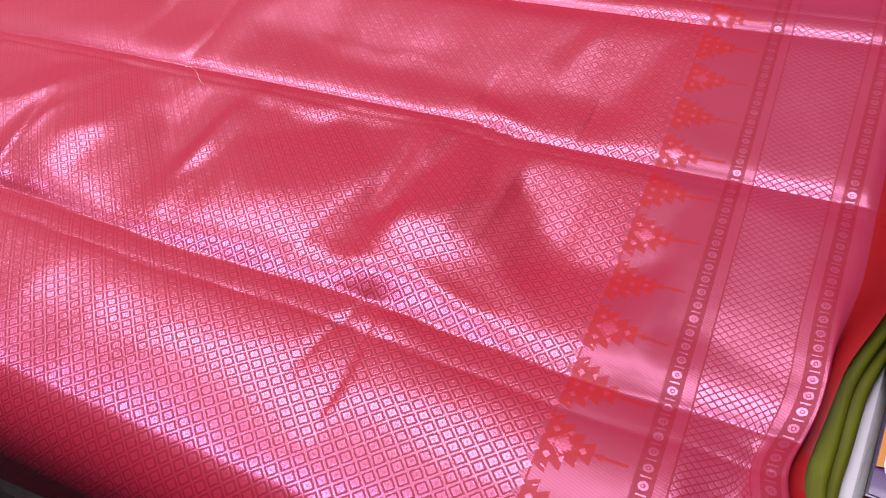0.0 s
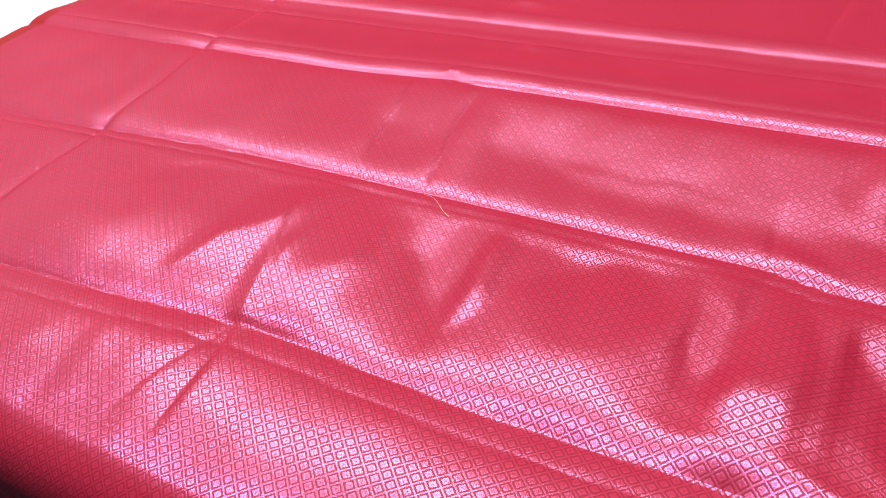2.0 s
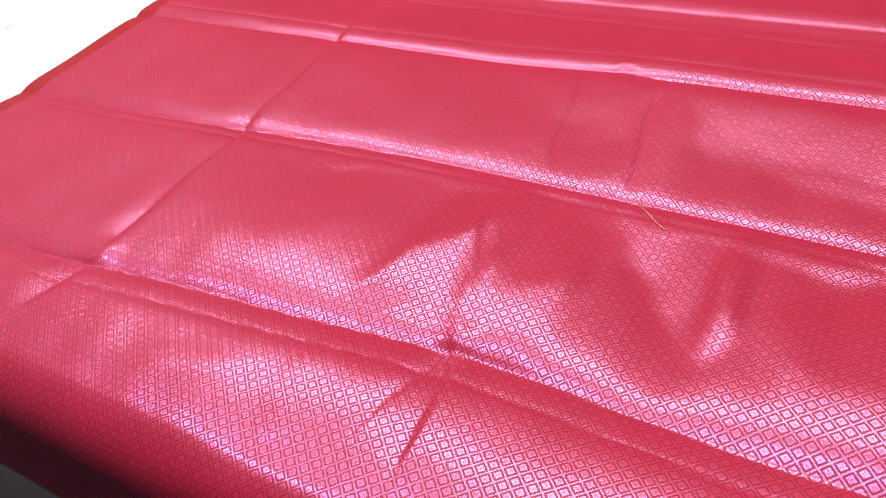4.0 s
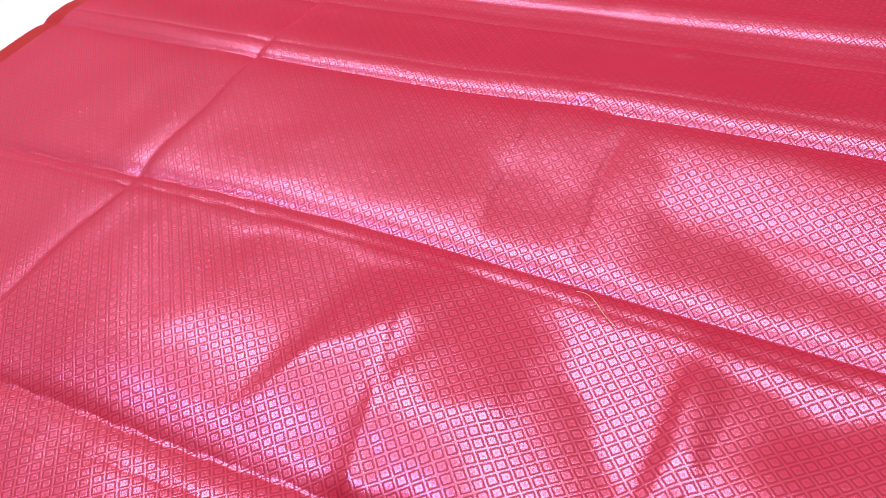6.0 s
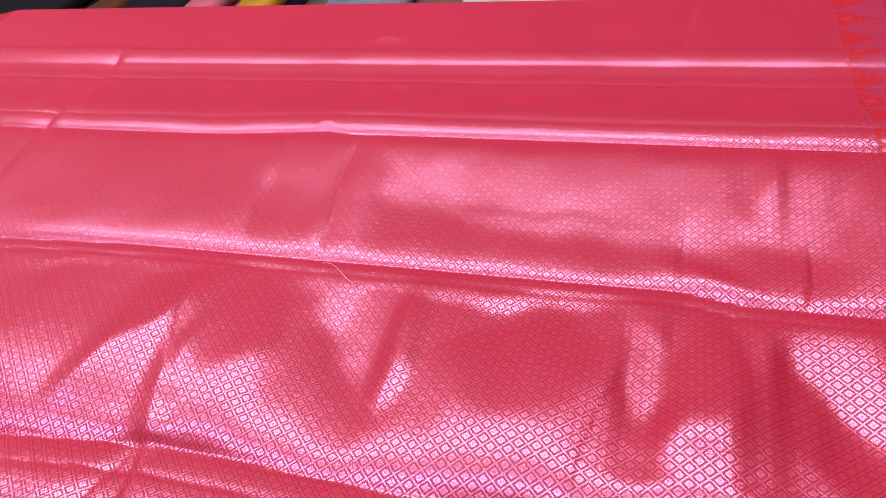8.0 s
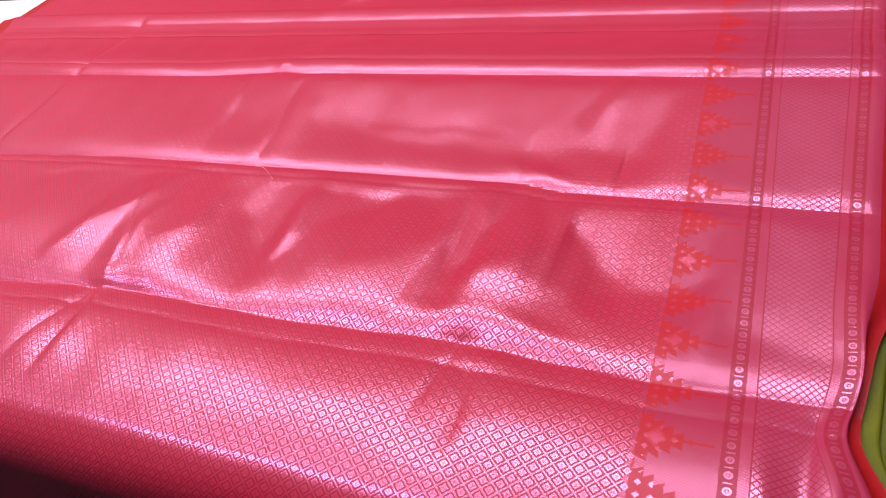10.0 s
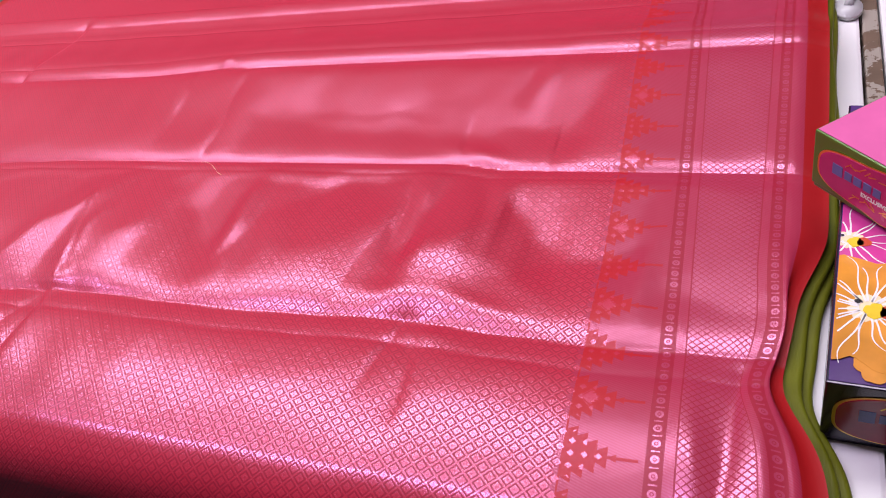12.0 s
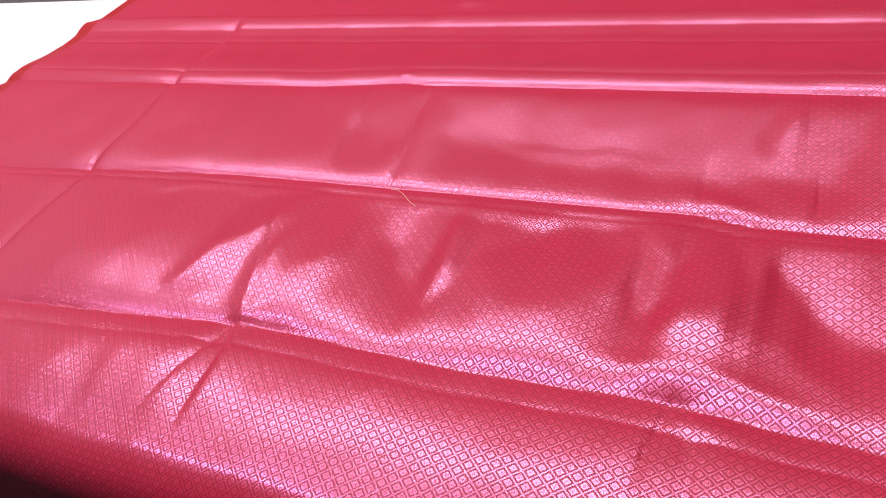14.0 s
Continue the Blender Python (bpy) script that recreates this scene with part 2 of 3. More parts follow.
def slab(outline, z0, z1):
    """A flat plate with the given outline (x, y) from z0 to z1."""
    bm = bmesh.new()
    low = [bm.verts.new((x, y, z0)) for x, y in outline]
    top = [bm.verts.new((x, y, z1)) for x, y in outline]
    bm.faces.new(top)
    bm.faces.new(low[::-1])
    for i in range(len(outline)):
        j = (i + 1) % len(outline)
        bm.faces.new((low[i], low[j], top[j], top[i]))
    return bm


def tube(points, radius, sides=10, close_ends=True):
    """A round bar along a line of points."""
    bm = bmesh.new()
    rings = []
    pts = [Vector(p) for p in points]
    side = None
    for i, p in enumerate(pts):
        way = (pts[min(i + 1, len(pts) - 1)] - pts[max(i - 1, 0)]).normalized()
        side = (side - way * side.dot(way)).normalized() if side is not None else way.orthogonal().normalized()
        up = way.cross(side)
        rad = radius(i / (len(pts) - 1)) if callable(radius) else radius
        rings.append([bm.verts.new(p + rad * (math.cos(2 * math.pi * k / sides) * side + math.sin(2 * math.pi * k / sides) * up)) for k in range(sides)])
    for a, b in zip(rings, rings[1:]):
        for k in range(sides):
            bm.faces.new((a[k], a[(k + 1) % sides], b[(k + 1) % sides], b[k]))
    if close_ends:
        bm.faces.new(rings[0][::-1])
        bm.faces.new(rings[-1])
    return bm


# ---- the room ----
def room():
    # the unseen south wall is darkened so the cloth's front roll reflects little
    for name, m, size in (("floor", M_FLOOR, (6, 7, 0.1, 0, 0.9, -0.1)), ("ceiling", M_CEIL, (6, 7, 0.1, 0, 0.9, 2.8)),
                          ("wall_north", M_WALL, (6.2, 0.1, 2.8, 0, 4.35, 0)), ("wall_south", M_DARK, (6.2, 0.1, 2.8, 0, -2.45, 0)),
                          ("wall_east", M_WALL, (0.1, 6.7, 2.8, 3.05, 0.95, 0)), ("wall_west", M_WALL, (0.1, 6.7, 2.8, -3.25, 0.95, 0))):
        w, d, h, x, y, z = size
        ob = part(name, box(w, d, h, (x, y, z)), m)
        tagged(ob, {"floor": "dark polished shop floor", "wall_south": "unseen dark wall that keeps reflections off the cloth's front", "ceiling": "plain white ceiling"}.get(name, "plain distempered shop wall"), name.split("_")[0], kind="structure")


room()

# ---- the table ----
TOP = Z0 - 0.022
FRONT = 0.150


def table():
    t = thing("table", (0, 0, 0), "old white-painted wooden counter table with worn edges and drawers", "table")
    part("tabletop", box(1.86, 0.68, 0.022, (-0.86, FRONT + 0.34, TOP - 0.022), 0.003), M_WHITE, t)
    part("end_top", box(0.40, 0.68, 0.022, (0.2865, FRONT + 0.34, TOP - 0.022), 0.003), M_WHITE, t)
    part("joint_strip", box(0.013, 0.678, 0.02, (0.0785, FRONT + 0.34, TOP - 0.021), 0.002), M_EDGE, t, "bare worn wood strip")
    part("edge_moulding", box(2.29, 0.014, 0.030, (-0.646, FRONT - 0.008, TOP - 0.033), 0.003), M_EDGE, t, "worn brown wood edge")
    part("apron", box(2.26, 0.018, 0.31, (-0.646, FRONT + 0.012, TOP - 0.335), 0.002), M_APRON, t, "grey laminate front")
    for x in (-1.74, 0.45):
        for y in (FRONT + 0.05, FRONT + 0.63):
            part("leg", box(0.05, 0.05, TOP - 0.022, (x, y, 0), 0.004), M_EDGE, t)
    part("top_rail", box(0.86, 0.012, 0.026, (-0.02, FRONT - 0.003, TOP - 0.145), 0.002), M_WHITE, t, "chipped white rail")
    for x in (-1.22, -0.915, -0.61, -0.305, 0.0, 0.305):
        d = part("drawer_front", box(0.298, 0.014, 0.17, (x, FRONT - 0.005, TOP - 0.322), 0.003), M_APRON, t)
        # white tubes over the posts stand in for the gleam on their chrome
        for sx in (-0.06, 0.06):
            part("thread", tube([(x + sx, FRONT - 0.012, TOP - 0.160), (x + sx * 0.98, FRONT - 0.03, TOP - 0.165)], 0.0028, 8), M_WHITEINK, d, "white strip standing in for the highlight on a handle post")
        pts = [(x - 0.06, FRONT - 0.012, TOP - 0.162), (x - 0.06, FRONT - 0.034, TOP - 0.166), (x - 0.053, FRONT - 0.042, TOP - 0.168),
               (x + 0.053, FRONT - 0.042, TOP - 0.168), (x + 0.06, FRONT - 0.034, TOP - 0.166), (x + 0.06, FRONT - 0.012, TOP - 0.162)]
        part("handle", tube(pts, 0.004, 12), M_CHROME, d, "dark chrome bar handle", True)


table()


# ---- the saree: one folded-out cloth whose creases still stand ----
def bell(x, w):
    return np.exp(-(x / w) ** 2)


def ease(x, a, b):
    k = np.clip((x - a) / (b - a), 0, 1)
    return k * k * (3 - 2 * k)


def hump(u, v, cu, cv, su, sv, turn, h):
    """A soft rise (or dent) with its long side turned by some degrees."""
    c, s = math.cos(radians(turn)), math.sin(radians(turn))
    a, b = (u - cu) * c + (v - cv) * s, -(u - cu) * s + (v - cv) * c
    return h * np.exp(-(a / su) ** 2 - (b / sv) ** 2)


def crease(u, v, u0, v0, u1, v1, w, h, lean=0.0, soft=0.02):
    """A pressed-in line between two places; lean lifts one side of it."""
    du, dv = u1 - u0, v1 - v0
    ln = math.hypot(du, dv)
    a = ((u - u0) * du + (v - v0) * dv) / ln
    b = (-(u - u0) * dv + (v - v0) * du) / ln
    b = b + 0.0015 * np.sin(a * 60 + u0 * 40)
    ends = ease(a, -soft, soft) * (1 - ease(a, ln - soft, ln + soft))
    r = np.sqrt(b * b + (0.25 * w) ** 2)
    side = np.exp(-r / w) + lean * np.tanh(b / (0.5 * w)) * np.exp(-(b / (4 * w)) ** 2)
    return h * ends * side


def fold_lines(u):
    f1 = 0.231 - 0.034 * ease(-u, 0.50, 0.90) + 0.002 * np.sin(u * 23) - 0.003 * ease(u, -0.21, -0.17)
    f2 = 0.400 - 0.024 * ease(-u, 0.60, 1.06) - 0.007 * ease(u, -0.225, -0.18)
    f3 = 0.546 + 0.001 * np.sin(u * 9 + 1) - 0.004 * ease(u, -0.53, -0.50)
    return f1, f2, f3


def soft_patch(u, v, corners, amount, soft):
    """A convex patch, its corners named anticlockwise, with a soft rim."""
    m = np.ones_like(u)
    for (u0, v0), (u1, v1) in zip(corners, corners[1:] + corners[:1]):
        ln = math.hypot(u1 - u0, v1 - v0)
        d = ((u1 - u0) * (v - v0) - (v1 - v0) * (u - u0)) / ln
        m = m / (1 + np.exp(np.clip(-d / (0.3 * soft), -40, 40)))
    return amount * m


def soft_oval(u, v, cu, cv, su, sv, turn, amount, rim=0.25):
    c, s = math.cos(radians(turn)), math.sin(radians(turn))
    a, b = (u - cu) * c + (v - cv) * s, -(u - cu) * s + (v - cv) * c
    r = np.sqrt((a / su) ** 2 + (b / sv) ** 2)
    return amount / (1 + np.exp(np.clip((r - 1) / (0.4 * rim), -40, 40)))


def lean_of_cloth(u, v):
    """How steeply the cloth rises towards the back, patch by patch."""
    w = u + 0.004 * np.sin(v * 61 + u * 17) + 0.002 * np.sin(v * 140 - u * 50)
    y = v + 0.004 * np.sin(u * 53 + 1) + 0.002 * np.sin(u * 120 + v * 60)
    # near panel: puckers left of the pressed corner, a dent beside it
    g = soft_patch(w, y, [(-0.60, 0.135), (-0.53, 0.135), (-0.52, 0.20), (-0.60, 0.20)], 0.10, 0.012)
    g += soft_patch(w, y, [(-0.93, 0.13), (-0.83, 0.13), (-0.82, 0.175), (-0.92, 0.18)], 0.10, 0.014)
    g += soft_oval(w, y, -0.700, 0.160, 0.060, 0.012, 8, -0.08)
    # panel between the first two folds
    g += soft_patch(w, y, [(-0.608, 0.250), (-0.508, 0.258), (-0.549, 0.345)], 0.20, 0.006)
    g += soft_patch(w, y, [(-0.405, 0.283), (-0.384, 0.274), (-0.374, 0.300), (-0.402, 0.394), (-0.474, 0.394)], 0.25, 0.009)
    g += soft_oval(w, y, -0.345, 0.305, 0.022, 0.022, 20, 0.07, 0.5)
    g += soft_oval(w, y, -0.330, 0.380, 0.095, 0.008, 2, 0.20)
    g += soft_oval(w, y, -0.600, 0.381, 0.110, 0.006, 4, 0.12)
    g += soft_oval(w, y, -0.240, 0.338, 0.010, 0.040, 14, 0.18)
    g += soft_oval(w, y, -0.180, 0.281, 0.036, 0.009, -8, 0.09)
    g += soft_patch(w, y, [(-0.165, 0.292), (-0.120, 0.300), (-0.070, 0.250), (-0.062, 0.375), (-0.105, 0.388), (-0.165, 0.376)], 0.27, 0.008)
    g += soft_patch(w, y, [(-0.060, 0.268), (0.016, 0.262), (0.016, 0.372), (-0.060, 0.375)], 0.17, 0.010)
    g -= soft_oval(w, y, -0.204, 0.340, 0.021, 0.044, 4, 0.20)
    g -= soft_oval(w, y, -0.306, 0.326, 0.044, 0.044, 10, 0.17)
    g -= soft_oval(w, y, -0.500, 0.335, 0.030, 0.048, -20, 0.17)
    g -= soft_oval(w, y, -0.128, 0.283, 0.014, 0.014, 0, 0.12)
    g -= soft_oval(w, y, -0.690, 0.325, 0.090, 0.048, 4, 0.12, 0.4)
    g -= soft_oval(w, y, -0.222, 0.300, 0.020, 0.012, 40, 0.08)
    # panel between the second and the third fold
    g += soft_patch(w, y, [(-0.440, 0.468), (-0.300, 0.436), (-0.130, 0.440), (-0.120, 0.524), (-0.470, 0.530)], 0.19, 0.012)
    g += soft_patch(w, y, [(-0.556, 0.474), (-0.494, 0.462), (-0.490, 0.532), (-0.620, 0.534)], 0.09, 0.014)
    g -= soft_oval(w, y, -0.178, 0.500, 0.010, 0.040, -12, 0.10)
    g -= soft_oval(w, y, -0.330, 0.462, 0.080, 0.004, -5, 0.07)
    g += 0.018 * np.sin(u * 41 + v * 23) * np.sin(v * 57 - u * 11)
    g += 0.012 * np.sin(u * 97 - v * 43 + 2) * np.sin(v * 91 + u * 29)
    return 0.85 * g


def arch(x, rise):
    """Up steeply behind a fold, then a long easy fall to the next one."""
    x = np.clip(x, 0, 1)
    return (1 - np.exp(-x / rise)) * (1 - x)


LIE_U = np.linspace(-1.20, 0.12, 661)
LIE_V = np.linspace(0.0, 0.9, 451)


def lie_of_cloth():
    """Heights from the leans, brought back to nothing at every fold."""
    U, V = np.meshgrid(LIE_U, LIE_V)
    rise = np.cumsum(lean_of_cloth(U, V), axis=0) * (LIE_V[1] - LIE_V[0])
    f1, f2, f3 = fold_lines(LIE_U)
    z = np.zeros_like(rise)
    col = np.arange(len(LIE_U))
    for low, high in ((0.10 + 0 * f1, f1), (f1, f2), (f2, f3), (f3, 0.69 + 0 * f3)):
        i, j = np.searchsorted(LIE_V, low), np.searchsorted(LIE_V, high)
        a, b = rise[i, col], rise[j, col]
        x = (V - low) / (high - low)
        inside = (x >= 0) & (x <= 1)
        z = np.where(inside, rise - a - (b - a) * x, z)
    for _ in range(2):
        z[:, 1:-1] = 0.25 * z[:, :-2] + 0.5 * z[:, 1:-1] + 0.25 * z[:, 2:]
        z[1:-1] = 0.25 * z[:-2] + 0.5 * z[1:-1] + 0.25 * z[2:]
    return z


def read_grid(grid, u, v):
    x = np.clip((u - LIE_U[0]) / (LIE_U[1] - LIE_U[0]), 1, len(LIE_U) - 3)
    y = np.clip((v - LIE_V[0]) / (LIE_V[1] - LIE_V[0]), 1, len(LIE_V) - 3)
    i, j = x.astype(int), y.astype(int)

    def cubic(f):
        return ((1 - f) ** 3 / 6, (3 * f ** 3 - 6 * f ** 2 + 4) / 6, (-3 * f ** 3 + 3 * f ** 2 + 3 * f + 1) / 6, f ** 3 / 6)
    wx, wy = cubic(x - i), cubic(y - j)
    return sum(wy[b] * wx[a] * grid[j + b - 1, i + a - 1] for a in range(4) for b in range(4))


LIE = lie_of_cloth()


def relief(u, v):
    side = 1 - 0.6 * ease(u, 0.00, 0.05)
    f1, f2, f3 = fold_lines(u)
    f4 = 0.697 + 0.004 * ease(-u, 0.82, 0.84)
    z = read_grid(LIE, u, v) * (1 - ease(u, 0.02, 0.05))
    # the folds themselves: a sharp press line, then the panel rises and falls slowly to the next one
    for f, end, depth, near, far, high, rise in ((f1, f2, 0.0030 + 0.0010 * ease(-u, 0.30, 0.45), 0.018, 0.014, 0.0052, 0.15),
                                                 (f2, f3, 0.0026, 0.008, 0.010, 0.0040, 0.12), (f3, f4, 0.0026, 0.009, 0.008, 0.0036, 0.09)):
        d = np.sqrt((v - f) ** 2 + 0.0006 ** 2)
        z -= depth * side * np.exp(-d / np.where(v > f, far, near))
        z += side * high * arch((v - f) / (end - f), rise)
    # the third fold lies higher than the rest
    z += 0.0150 * ease(v, 0.405, 0.565) * (1 - ease(v, 0.568, 0.634)) * (0.40 + 0.60 * ease(u, -0.66, -0.46))
    z += 0.0072 * ease(v, f4 - 0.038, f4) * (1 - ease(v, f4, f4 + 0.020))
    # faint second press lines run along the folds
    z -= 0.0009 * np.exp(-np.abs(v - f3 - 0.022) / 0.004)
    z -= 0.0012 * np.exp(-np.abs(v - 0.648) / 0.005)
    z -= 0.0010 * np.exp(-np.abs(v - 0.676) / 0.004)
    z -= 0.0008 * np.exp(-np.abs(v - f1 + 0.021) / 0.005)
    z -= 0.0008 * np.exp(-np.abs(v - f2 + 0.012) / 0.004)
    # the near panel is domed and rolls forward
    z += 0.0045 * np.clip(1 - ((v - 0.170) / 0.066) ** 2, 0, 1) ** 1.5
    # cross creases left by the folding of the width
    z += crease(u, v, -0.806, 0.225, -0.836, 0.690, 0.0049, -0.0016, 0.56)
    z += crease(u, v, -0.477, 0.408, -0.494, 0.530, 0.0045, -0.0014, -0.50)
    z += crease(u, v, -0.542, 0.430, -0.560, 0.535, 0.0056, -0.0009, -0.75)
    z += crease(u, v, -0.222, 0.400, -0.226, 0.450, 0.0042, -0.0010, -0.50)
    z += crease(u, v, -0.150, 0.400, -0.148, 0.440, 0.0035, -0.0010, -0.62)
    z += crease(u, v, -0.512, 0.232, -0.553, 0.345, 0.0050, 0.0009, 1.00)
    z += crease(u, v, -0.500, 0.150, -0.516, 0.232, 0.0042, -0.0018, 0.62)
    z += crease(u, v, -0.535, 0.150, -0.522, 0.225, 0.0042, -0.0012, 0.30)
    z += crease(u, v, -0.812, 0.150, -0.806, 0.200, 0.0042, -0.0014, 0.62)
    z += crease(u, v, -0.268, 0.240, -0.246, 0.362, 0.0060, -0.0008, -0.60)
    z += crease(u, v, -0.181, 0.152, -0.194, 0.222, 0.0080, -0.0024, 0.38)
    z += crease(u, v, -0.212, 0.180, -0.208, 0.230, 0.0035, -0.0015, -0.38)
    # puckers where creases meet
    z += hump(u, v, -0.222, 0.252, 0.034, 0.011, -4, 0.0016)
    z += hump(u, v, -0.160, 0.247, 0.034, 0.009, -14, 0.0016)
    z += hump(u, v, -0.185, 0.222, 0.020, 0.010, 0, 0.0014)
    z += hump(u, v, -0.512, 0.240, 0.010, 0.012, 20, 0.0022)
    z += hump(u, v, -0.205, 0.410, 0.024, 0.010, -20, 0.0022)
    z += hump(u, v, -0.806, 0.215, 0.014, 0.012, 20, 0.0016)
    z += hump(u, v, -0.531, 0.556, 0.007, 0.006, 0, 0.0016)
    z += hump(u, v, -0.487, 0.640, 0.010, 0.007, 0, 0.0016)
    # the flap in front of the first fold, its gathered corner
    z += crease(u, v, -0.007, 0.120, 0.004, 0.222, 0.0060, -0.0032, 0.30, 0.008)
    z += hump(u, v, -0.022, 0.165, 0.010, 0.040, 8, 0.0026)
    z += hump(u, v, 0.012, 0.150, 0.009, 0.050, 6, 0.0030)
    # far panel
    z += crease(u, v, -0.560, 0.700, -0.535, 0.812, 0.0049, -0.0018, 0.62)
    z += crease(u, v, -0.240, 0.720, -0.235, 0.812, 0.0049, -0.0014, 0.62)
    z += hump(u, v, -0.535, 0.738, 0.022, 0.009, 0, 0.0022)
    return z


def saree_place(s, t):
    """Where the cloth's own coordinates (across s, along t) lie in the room."""
    u = s + 0.05 * (0.30 - np.clip(t, 0.05, 0.8)) * ease(s, -0.40, -0.15) * (1 - ease(s, -0.03, 0.01) * ease(t, 0.26, 0.33))
    # the border is drawn in where the first fold ends, its selvedge most of all
    u = u - 0.0105 * bell(t - 0.207, 0.030) * ease(s, -0.015, 0.012) - 0.0125 * bell(t - 0.245, 0.055) * ease(s, 0.018, 0.042)
    u = u - 0.008 * (1 - ease(t, 0.27, 0.34)) * ease(s, 0.016, 0.040)
    # it is folded under along the table's front edge and hangs down its back edge
    lip = 0.123
    rad, bend = 0.036, radians(84)
    hang = 0.001 + 0.135 * np.clip(-0.2 - u, 0, 0.42)
    over = np.clip(lip - t, 0, None)
    a1 = np.clip(over / rad, 0, bend)
    drop = np.clip(over - rad * bend, 0, hang)
    a2 = bend + np.clip((over - rad * bend - hang) / rad, 0, radians(86))
    y = np.where(over > 0, lip - rad * np.sin(a1) - drop * math.cos(bend) - rad * (np.sin(a2) - math.sin(bend)), t)
    dz = np.where(over > 0, -rad * (1 - np.cos(a1)) - drop * math.sin(bend) - rad * (math.cos(bend) - np.cos(a2)), 0.0)
    back = np.clip(t - 0.815, 0, None)
    bang = np.clip(back / 0.022, 0, math.pi * 0.5)
    brest = np.clip(back - 0.022 * math.pi * 0.5, 0, None)
    y = np.where(back > 0, 0.815 + 0.022 * np.sin(bang), y)
    dz = np.where(back > 0, -0.022 * (1 - np.cos(bang)) - brest, dz)
    hold = ease(t, 0.04, 0.12) * (1 - ease(t, 0.78, 0.83))
    z = relief(u, np.clip(t, 0.0, 0.9)) * hold + dz
    # the side edges fall to the table
    z = z - 0.006 * ease(s, 0.020, 0.046) - 0.005 * ease(-s, 1.085, 1.125)
    return u, y, Z0 + z


def normals(place, S, T):
    e = 0.0008
    dx = np.stack(place(S + e, T), -1) - np.stack(place(S - e, T), -1)
    dy = np.stack(place(S, T + e), -1) - np.stack(place(S, T - e), -1)
    n = np.cross(dx, dy)
    return n / np.maximum(np.linalg.norm(n, axis=-1, keepdims=True), 1e-12)


def sheet(name, place, s0, s1, t0, t1, material, parent, label, step):
    """A woven sheet laid over the surface place(s, t), with its weave coordinates."""
    ss = np.linspace(s0, s1, max(4, int((s1 - s0) / step)))
    tt = np.linspace(t0, t1, int((t1 - t0) / step))
    S, T = np.meshgrid(ss, tt)
    co = np.stack(place(S, T), -1).reshape(-1, 3)
    n, k = len(ss), len(tt)
    i = np.arange(n * k).reshape(k, n)
    quads = np.stack([i[:-1, :-1], i[:-1, 1:], i[1:, 1:], i[1:, :-1]], -1).reshape(-1, 4)
    me = bpy.data.meshes.new(name)
    me.from_pydata(co.tolist(), [], quads.tolist())
    layer = me.uv_layers.new(name="weave")
    flat = np.stack([S, T], -1).reshape(-1, 2)[quads.reshape(-1)]
    layer.data.foreach_set("uv", flat.astype(np.float32).reshape(-1))
    me.materials.append(material)
    me.polygons.foreach_set("use_smooth", [True] * len(me.polygons))
    me.normals_split_custom_set_from_vertices(normals(place, S, T).reshape(-1, 3).tolist())
    ob = new(name, me)
    ob.parent = parent
    return tagged(ob, label)


def saree():
    t = thing("saree", (0, 0, 0), "creased red silk saree with rose-gold woven lozenges on white table", "saree")
    for name, s0, s1, label in (("body", -1.092, -0.0478, "red brocade with woven lozenges"), ("zari_border", -0.0478, 0.0285, "rose-gold woven border with chain bands"),
                                ("selvedge", 0.0285, 0.044, "plain red selvedge"), ("selvedge", -1.122, -1.092, "plain red selvedge")):
        sheet(name, saree_place, s0, s1, -0.04, 0.95, M_SILK, t, label, 0.0026)


saree()


def green_saree():
    t = thing("folded_saree", (0, 0, 0), "folded olive-green silk saree showing beneath the red one", "saree")
    for k, (w, drop) in enumerate(((0.005, 0.0135), (0.0105, 0.0185))):
        def place(a, v, w=w, drop=drop, k=k):
            edge = 0.044 + 0.05 * (0.30 - np.clip(v, 0.05, 0.30)) - 0.0105 * bell(v - 0.207, 0.030) - 0.0125 * bell(v - 0.245, 0.055)
            edge = edge - 0.008 * (1 - ease(v, 0.27, 0.34)) + w * (0.45 + 0.8 * bell(v - 0.215, 0.075)) + 0.0010 * np.sin(v * 40 + k * 2)
            r = 0.0030
            turn_in = np.clip((a - 0.5) / 0.3, 0, 1) * math.pi
            x = np.where(a < 0.5, edge - 0.045 * (0.5 - a) / 0.5, np.where(a < 0.8, edge + r * np.sin(turn_in), edge - 0.04 * (a - 0.8) / 0.2))
            z = -drop + r * np.where(a < 0.5, 1, np.cos(turn_in)) + 0.0008 * np.sin(v * 70 + k) * (a < 0.8)
            lip, rad = 0.128, 0.022
            over = np.clip(lip - v, 0, None)
            ang = np.clip(over / rad, 0, math.pi / 2)
            rest = np.clip(over - rad * math.pi / 2, 0, None)
            y = np.where(over > 0, lip - (rad + z) * np.sin(ang), v)
            zz = np.where(over > 0, -rad + (rad + z) * np.cos(ang) - rest, z)
            return x, y, Z0 + zz
        fold_sheet(place, t)


